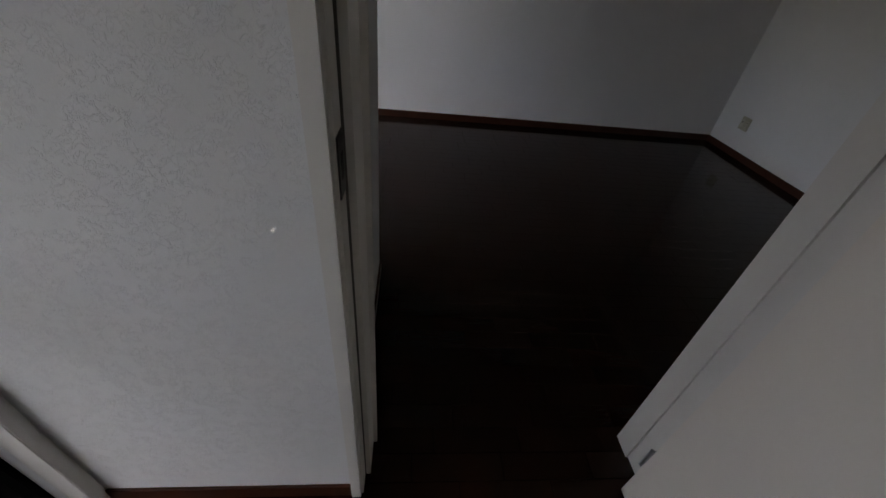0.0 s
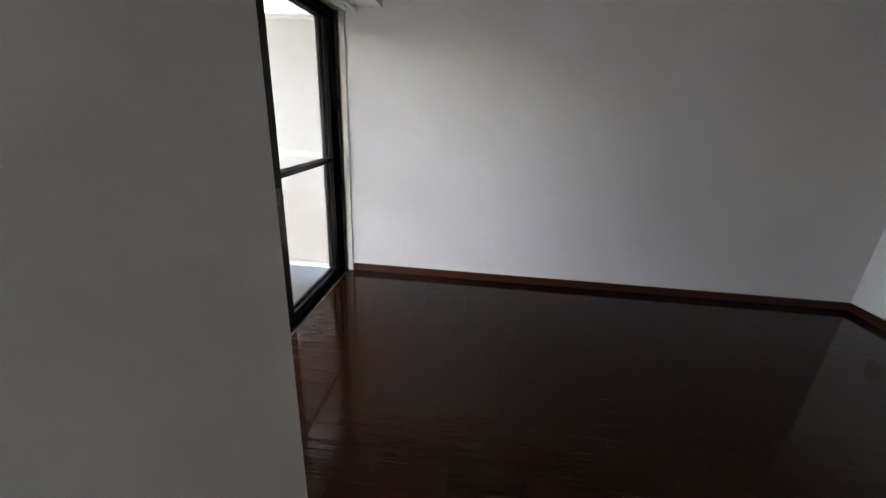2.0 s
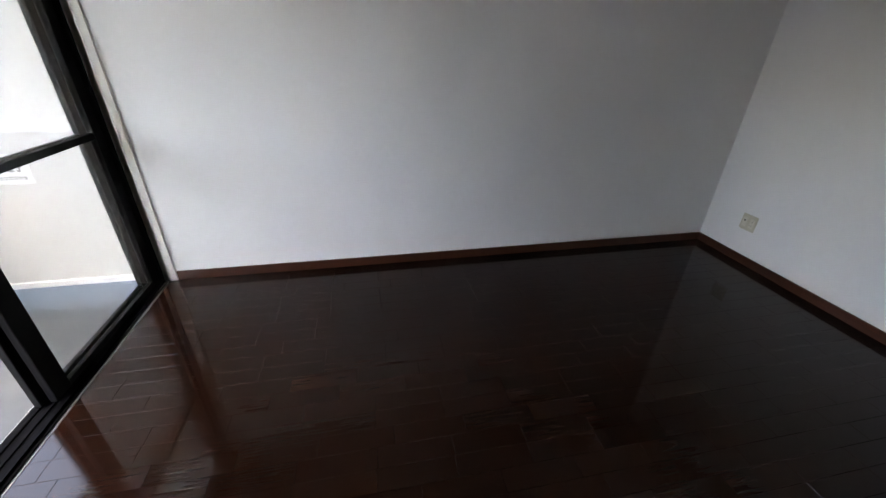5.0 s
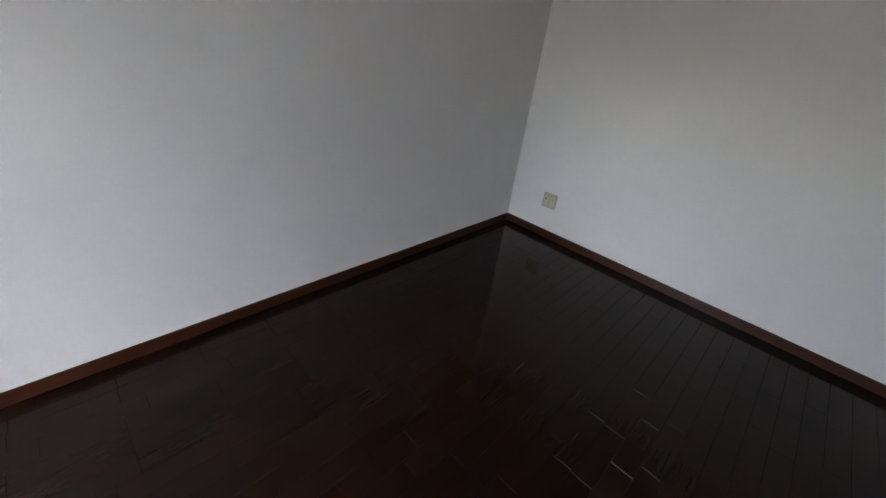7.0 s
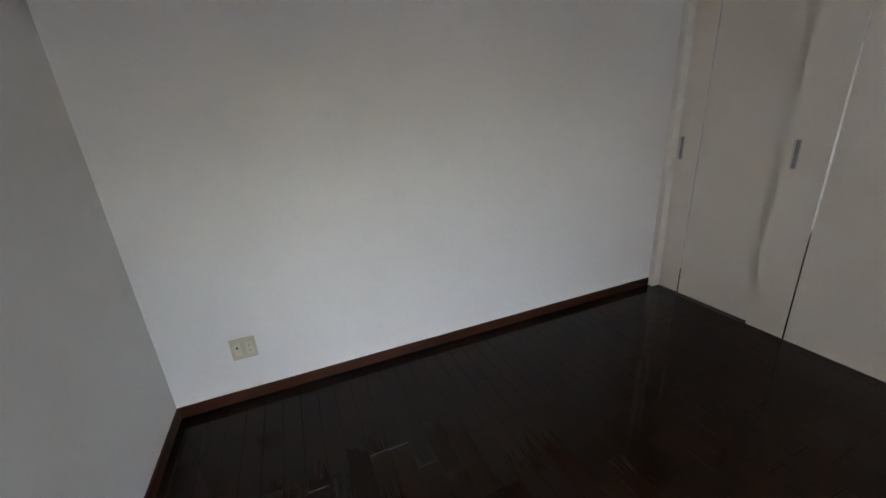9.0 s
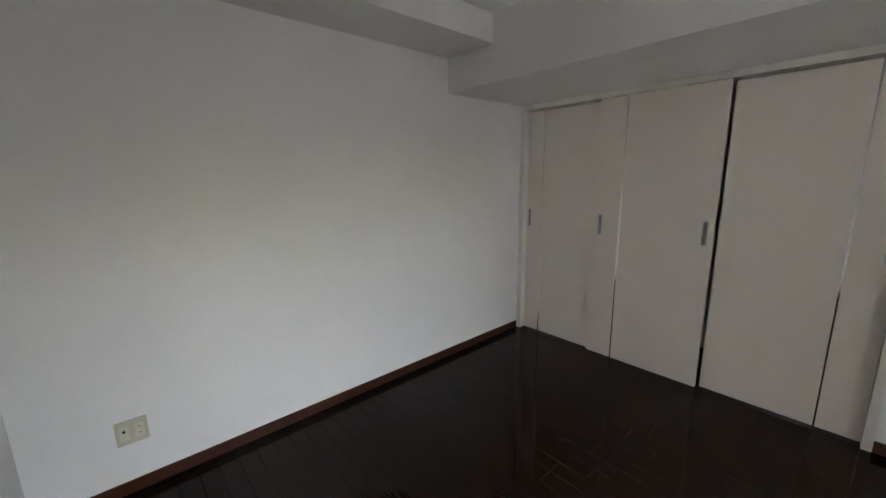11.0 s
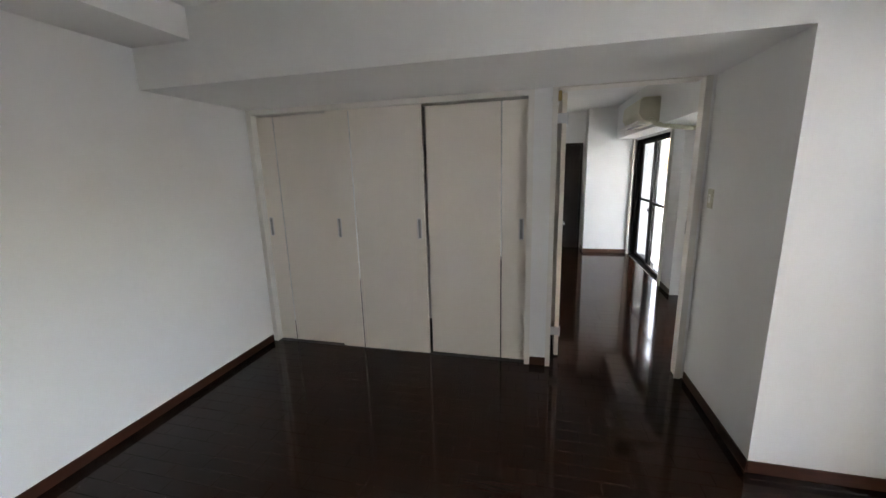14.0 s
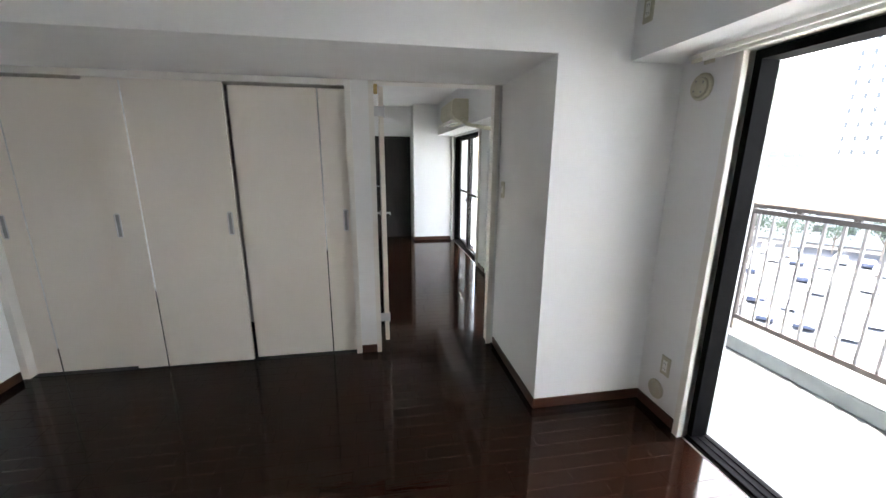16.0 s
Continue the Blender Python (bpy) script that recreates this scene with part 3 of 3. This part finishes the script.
spacer = mesh_of("spacer", boxes((-0.012, 0.012, -0.02, 0.02, 1.122, 1.139)), RAILBROWN)
for k in range(20):
    b = new("spacer", spacer)
    b.parent = railing
    b.location = (0, 2.2845 - k * 0.369, 0)
part("bottom_rail", boxes((-0.02, 0.02, -4.9, 2.418, 0.110, 0.153), bev=0.003), RAILBROWN, railing)
bar = mesh_of("bar", boxes((-0.008, 0.008, -0.009, 0.009, 0.153, 1.084)), RAILGREY)
for k in range(59):
    b = new("bar", bar)
    b.parent = railing
    b.location = (0, 2.346 - k * 0.123, 0)
post = mesh_of("post", boxes((-0.018, 0.018, -0.02, 0.02, 0.0, 1.124), bev=0.002), RAILBROWN)
for k in range(4):
    b = new("post", post)
    b.parent = railing
    b.location = (0, 2.285 - k * 2.214, 0)

DY = 3.38
div = thing("balcony_partition", "cream escape partition board in a white metal frame", "partition", pose(0, DY, 0))
part("lower_board", boxes((-1.26, -0.21, -0.004, 0.004, 0.0, 0.97)), BOARD, div)
part("upper_board", boxes((-1.26, -0.21, -0.004, 0.004, 0.97, 1.97)), BOARD, div)
part("stile", boxes((-1.285, -1.25, -0.02, 0.02, BZ, 2.48), bev=0.003), WHITEPAINT, div)
part("stile", boxes((-0.225, -0.19, -0.02, 0.02, BZ, 2.48), bev=0.003), WHITEPAINT, div)
for za in (-0.035, 0.952, 1.955):
    part("cross_rail", boxes((-1.25, -0.225, -0.018, 0.018, za, za + 0.04), bev=0.003), WHITEPAINT, div)
for zb in (0.04, 1.0):
    br = part("bracket", boxes((-1.325, -1.255, -0.05, -0.02, zb, zb + 0.11), bev=0.004), RAILGREY, div)
    bm = bmesh.new()
    rod(bm, (-1.30, -0.05, zb + 0.055), (-1.30, -0.062, zb + 0.055), 0.010, sides=6)
    part("bolt", bm, CHROME, br)
sign = thing("notice_sticker", "white notice sticker with rows of grey print on the partition", "sign", pose(-0.707, DY - 0.0045, 0.745))
part("sheet", boxes((-0.145, 0.145, -0.001, 0, -0.088, 0.088)), PAPER, sign)
rnd = random.Random(5)
for zc, hh, x0, x1 in ((0.054, 0.040, -0.128, 0.132), (0.002, 0.040, -0.128, 0.132), (-0.052, 0.022, -0.132, 0.134)):
    x = x0
    while x < x1 - hh:
        part("glyph", boxes((x, x + hh * 0.8, -0.002, -0.001, zc + hh * 0.15, zc + hh * 0.42), (x + hh * 0.3, x + hh * 0.5, -0.002, -0.001, zc - hh * 0.45, zc + hh * 0.15),
                            (x, x + hh * rnd.uniform(0.3, 0.8), -0.002, -0.001, zc - hh * 0.45, zc - hh * 0.2)), INK, sign)
        x += hh * 1.05

# ---- beyond the balcony ----
GZ = -16.0
structure("ground", boxes((-900, 900, -900, 900, GZ - 1, GZ)), ASPHALT, "grey asphalt ground of the town", "ground")

structure("lower_storeys", boxes((-1.74, W + 0.1, -5.0, 5.2, GZ, -0.31)), STUCCO, "off-white rendered storeys of the block below", "building")


def wing():
    """White outdoor staircase wing of the same block, storey over storey."""
    w = thing("staircase_wing", "white painted outdoor staircase wing with dark landings", "building", pose(-17.3, 15.2, 0.356, 0, 0, 46.7))
    s = 1.6

    def bx(*d):
        return boxes(tuple(v * s for v in d))

    def slab(pts, a, b):
        return extruded([(u * s, v * s) for u, v in pts], 'y', a * s, b * s)
    low, top = (GZ - 0.356) / s, 9.2
    # dark grey puts the recesses' shade into the colour; meter boxes share it
    shade = plain("shaded landing grey", (0.10, 0.115, 0.12), (0.15, 0.165, 0.17), 1.0, 0.8)
    pale = plain("pale grey stair lining", (0.42, 0.43, 0.45), (0.50, 0.51, 0.53), 1.0, 0.8)
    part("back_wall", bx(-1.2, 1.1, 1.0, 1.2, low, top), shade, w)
    part("stair_lining", bx(1.1, 1.95, 0.55, 0.7, low, top), pale, w)
    part("left_wall", bx(-5.0, -0.92, -0.12, 1.2, low, top), WHITEPAINT, w)
    part("end_wall", bx(1.83, 5.0, -0.12, 1.2, low, top), WHITEPAINT, w)
    for k in range(-5, 5):
        z = k * 1.72
        part("landing_parapet", bx(-0.65, 0.27, -0.12, 0.0, z + 0.45, z + 1.26), WHITEPAINT, w)
        part("corner_fillet", slab([(0.13, z + 2.17), (0.27, z + 2.17), (0.27, z + 1.93)], -0.11, 0.0), WHITEPAINT, w)
        part("stair_flight", slab([(0.27, z + 0.3), (1.83, z + 0.3), (1.25, z + 1.1), (1.83, z + 1.1), (1.83, z + 2.02), (0.27, z + 2.02)], -0.12, 0.0), WHITEPAINT, w)
        part("side_panel", bx(-0.92, -0.65, -0.04, 0.0, z - 1.01, z + 0.38), WHITEPAINT, w)
        part("landing_slab", bx(-0.92, 1.1, 0.0, 1.0, z + 0.55, z + 0.66), WHITEPAINT, w)
        part("outdoor_unit", bx(-0.38, 0.08, 0.3, 0.5, z + 0.9, z + 1.88), pale, w)
        part("meter_box", bx(-0.36, -0.24, 0.24, 0.3, z + 1.45, z + 1.75), shade, w)
        part("stay", slab([(-0.02, z + 1.2), (0.06, z + 1.2), (0.3, z + 1.62), (0.27, z + 1.66)], 0.04, 0.08), WHITEPAINT, w)
        part("drain_pipe", bx(-0.60, -0.565, 0.03, 0.065, z + 0.45, z + 2.17), WHITEPAINT, w)
        part("lamp_box", bx(0.20, 0.30, -0.18, -0.12, z + 1.80, z + 1.88), WHITEPL, w)
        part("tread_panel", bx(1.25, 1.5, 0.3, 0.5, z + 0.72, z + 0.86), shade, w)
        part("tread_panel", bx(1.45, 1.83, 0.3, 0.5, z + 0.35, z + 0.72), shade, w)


wing()


def car_master(paint, word, van):
    c = thing("car", f"{word} parked {'van' if van else 'car'} in the lot below", "car", group="parked cars")
    h = 1.95 if van else 1.45
    if van:
        prof = [(-2.2, 0.35), (2.2, 0.35), (2.25, 0.95), (1.75, 1.15), (1.2, h - 0.05), (-2.1, h), (-2.25, 0.9)]
    else:
        prof = [(-2.1, 0.32), (2.1, 0.32), (2.15, 0.75), (1.25, 0.92), (0.5, h - 0.03), (-1.1, h), (-1.8, 0.98), (-2.15, 0.9)]
    part("body", extruded(prof, 'y', -0.85, 0.85, 0.06), paint, c)
    za, zb = (1.15, 1.65) if van else (0.97, 1.33)
    for sy in (-1, 1):
        part("side_window", boxes((-1.2, 0.55, sy * 0.852 - 0.006, sy * 0.852 + 0.006, za, zb)), DARKWIN, c)
        part("headlight", boxes((2.1, 2.2, sy * 0.62 - 0.14, sy * 0.62 + 0.14, 0.66, 0.78)), POLISHED, c)
        for wx in (-1.35, 1.35):
            bm = bmesh.new()
            rod(bm, (wx, sy * 0.72, 0.31), (wx, sy * 0.88, 0.31), 0.31, sides=14)
            wheel = part("wheel", bm, RUBBER, c)
            bm = bmesh.new()
            rod(bm, (wx, sy * 0.88, 0.31), (wx, sy * 0.895, 0.31), 0.19, sides=12)
            part("rim", bm, CHROME, wheel, "silver wheel rim")
    a, b = ((1.78, 1.17), (1.23, h - 0.1)) if van else ((1.22, 0.95), (0.55, h - 0.07))
    part("windscreen", extruded([a, (a[0] + 0.03, a[1] + 0.02), (b[0] + 0.03, b[1] + 0.02), b], 'y', -0.72, 0.72), DARKWIN, c)
    return c


ahead = Vector((-0.815, -0.58, 0))
right = Vector((-0.58, 0.815, 0))
masters = [car_master(CARWHITE, "white", False), car_master(CARSILVER, "silver", False), car_master(CARBLUE, "dark blue", False), car_master(CARWHITE, "white", True)]
rnd = random.Random(3)
slots = []
for row, dist in enumerate((52, 58, 68, 74, 86, 92)):
    for k in range(9):
        if rnd.random() < 0.8:
            slots.append((dist + rnd.uniform(-0.3, 0.3), -14 + k * 3.3 + row * 2.0, rnd.choice((0, 0, 1, 2, 3)), 0 if row % 2 else 180))
heading = math.degrees(math.atan2(ahead.y, ahead.x))
used = set()
for dist, side, kind_i, turn in slots:
    p = ahead * dist + right * side
    m = pose(p.x, p.y, GZ, 0, 0, heading + turn + rnd.uniform(-2, 2))
    if kind_i not in used:
        used.add(kind_i)
        masters[kind_i].matrix_basis = m
    else:
        copy_thing(masters[kind_i], m)
bm = bmesh.new()
for d0 in (52, 58, 68, 74, 86, 92):
    for k in range(11):
        c = ahead * d0 + right * (-17 + k * 3.3 + (52, 58, 68, 74, 86, 92).index(d0) * 2.0 + 1.4)
        vs = [bm.verts.new((c + ahead * a * 2.4 + right * b * 0.07).to_tuple()[:2] + (GZ + 0.01,)) for a, b in ((-1, -1), (1, -1), (1, 1), (-1, 1))]
        bm.faces.new(vs)
tagged(part("parking_lines", bm, ROADPAINT, None), "white painted parking bay lines on asphalt", "road marking", kind="stuff")


def block(name, label, corner, width, depth, height, mat, win_mat, cols, rows, ww, wh, first, step_z, margin=1.5):
    """A building whose front runs along `right` from `corner` (its lower left), with each window a part."""
    yaw = math.degrees(math.atan2(right.y, right.x))
    b = thing(name, label, "building", pose(corner.x, corner.y, GZ, 0, 0, yaw))
    s = -1 if (Matrix.Rotation(radians(yaw), 3, 'Z') @ Vector((0, 1, 0))).dot(ahead) < 0 else 1
    part("wall", boxes((0, width, min(0, s * depth), max(0, s * depth), 0, height)), mat, b)
    part("roof", boxes((-0.3, width + 0.3, min(-s * 0.3, s * depth), max(-s * 0.3, s * depth), height, height + 1.0)), CONCRETE, b)
    me = mesh_of("window", boxes((-ww / 2, ww / 2, -0.08, 0.08, 0, wh)), win_mat)
    for i in range(cols):
        for j in range(rows):
            o = new("window", me)
            o.parent = b
            o.location = (margin + (width - 2 * margin) * i / max(1, cols - 1), 0, first + j * step_z)
    return b


block("office_tower", "white tiled tower with a grid of small windows", ahead * 130 + right * 1.5, 46, 20, 62, TILE, DARKWIN, 22, 13, 0.55, 1.2, 19, 3.1)
block("glass_office", "pale blue glazed office block beyond the road", ahead * 165 + right * -24, 22, 15, 28, TILE, BLUEGLASS, 6, 8, 2.9, 2.0, 2.5, 3.2, 2.2)
block("low_block", "low white flat-roofed block behind the car park", ahead * 112 + right * -40, 80, 12, 10, CONCRETE, DARKWIN, 16, 2, 1.6, 1.4, 2.5, 3.5, 3)

road = thing("elevated_road", "pale concrete elevated road with parapets on piers", "road", pose(*(ahead * 104).to_tuple()[:2], 0, 0, 0, math.degrees(math.atan2(right.y, right.x))))
part("deck", boxes((-80, 80, -5, 5, -5.2, -3.8)), CONCRETE, road)
for sy in (-5, 4.8):
    part("parapet", boxes((-80, 80, sy, sy + 0.25, -3.8, -2.6)), WHITEPAINT, road)
for k in range(-3, 4):
    part("pier", boxes((k * 24 - 1, k * 24 + 1, -1.2, 1.2, GZ, -5.2), bev=0.15), CONCRETE, road)


def tree(p, h, seed):
    r = random.Random(seed)
    t = thing("tree", "broad green street tree beside the car park", "tree", pose(p.x, p.y, GZ), group="street trees")
    bm = bmesh.new()
    rod(bm, (0, 0, 0), (0.1, 0, h * 0.55), 0.18, 0.1)
    ends = []
    for k in range(6):
        a = k * 1.05 + r.random()
        e = Vector((math.cos(a) * h * 0.25, math.sin(a) * h * 0.25, h * r.uniform(0.6, 0.85)))
        rod(bm, (0.05, 0, h * 0.4), e, 0.08, 0.03, 6)
        ends.append(e)
    part("trunk", bm, BARK, t)
    bm = bmesh.new()
    for _ in range(700):
        e = r.choice(ends)
        c = e + Vector((r.gauss(0, h * 0.11), r.gauss(0, h * 0.11), r.gauss(0, h * 0.09)))
        m = Matrix.Translation(c) @ Euler((r.uniform(0, 3), r.uniform(0, 3), r.uniform(0, 6))).to_matrix().to_4x4()
        s = r.uniform(0.12, 0.3)
        bm.faces.new([bm.verts.new(m @ Vector(q)) for q in ((-s, 0, 0), (0, -s * 0.6, 0), (s, 0, 0.04), (0, s * 0.6, 0))])
    part("crown", bm, LEAF, t)


for k in range(9):
    tree(ahead * (99 + (k % 2) * 2) + right * (-26 + k * 6.2), 6.5 + (k * 37 % 5) * 0.4, k)

# ---- floorboards ----
PW, PL = 0.088, 0.303
ROW0 = 1.72 - PW * 80


def board_quads(x0, x1, y0, y1, top):
    c = 0.0012
    return [(x0, y0, -0.006), (x1, y0, -0.006), (x1, y1, -0.006), (x0, y1, -0.006),
            (x0 + 0.0004, y0 + 0.0004, top - c), (x1 - 0.0004, y0 + 0.0004, top - c), (x1 - 0.0004, y1 - 0.0004, top - c), (x0 + 0.0004, y1 - 0.0004, top - c),
            (x0 + c, y0 + c, top), (x1 - c, y0 + c, top), (x1 - c, y1 - c, top), (x0 + c, y1 - c, top)]


BOARD_FACES = [(0, 1, 5, 4), (1, 2, 6, 5), (2, 3, 7, 6), (3, 0, 4, 7), (4, 5, 9, 8), (5, 6, 10, 9), (6, 7, 11, 10), (7, 4, 8, 11), (8, 9, 10, 11)]
full = bpy.data.meshes.new("floorboard")
full.from_pydata(board_quads(0, PL, 0, PW, 0.0), [], BOARD_FACES)
full.materials.append(FLOOR)
rnd = random.Random(11)
verts, faces = [], []
near = 0
for r in range(160):
    y0 = ROW0 + r * PW
    y1 = y0 + PW
    if y1 < LY or y0 > L:
        continue
    x = -0.001 - rnd.choice((0.0, 0.076, 0.152, 0.227)) - rnd.uniform(0, 0.01)
    while x < W:
        x0, x1, ya, yb = max(x, -0.001), min(x + PL, W), max(y0, LY), min(y1, L)
        tilt = (rnd.gauss(0, 0.0009), rnd.gauss(0, 0.0004))
        whole = x1 - x0 > PL - 1e-4 and yb - ya > PW - 1e-4
        if whole and x < 2.3 and y0 > 0.1 and near < 300:
            o = new("floorboard", full)
            o.parent = floor
            o.location = (x0, ya, 0)
            o.rotation_euler = (tilt[0], tilt[1], 0)
            near += 1
        elif x1 - x0 > 0.006 and yb - ya > 0.006:
            n0 = len(verts)
            for vx, vy, vz in board_quads(x0, x1, ya, yb, 0.0):
                verts.append((vx, vy, vz + (vy - ya) * tilt[0] - (vx - x0) * tilt[1]))
            faces += [tuple(n0 + i for i in f) for f in BOARD_FACES]
        x += PL
rest = bpy.data.meshes.new("floorboards")
rest.from_pydata(verts, [], faces)
rest.materials.append(FLOOR)
ob = new("floorboards", rest)
ob.parent = floor
tagged(ob, "dark glossy brown floorboards in staggered rows", kind="stuff")
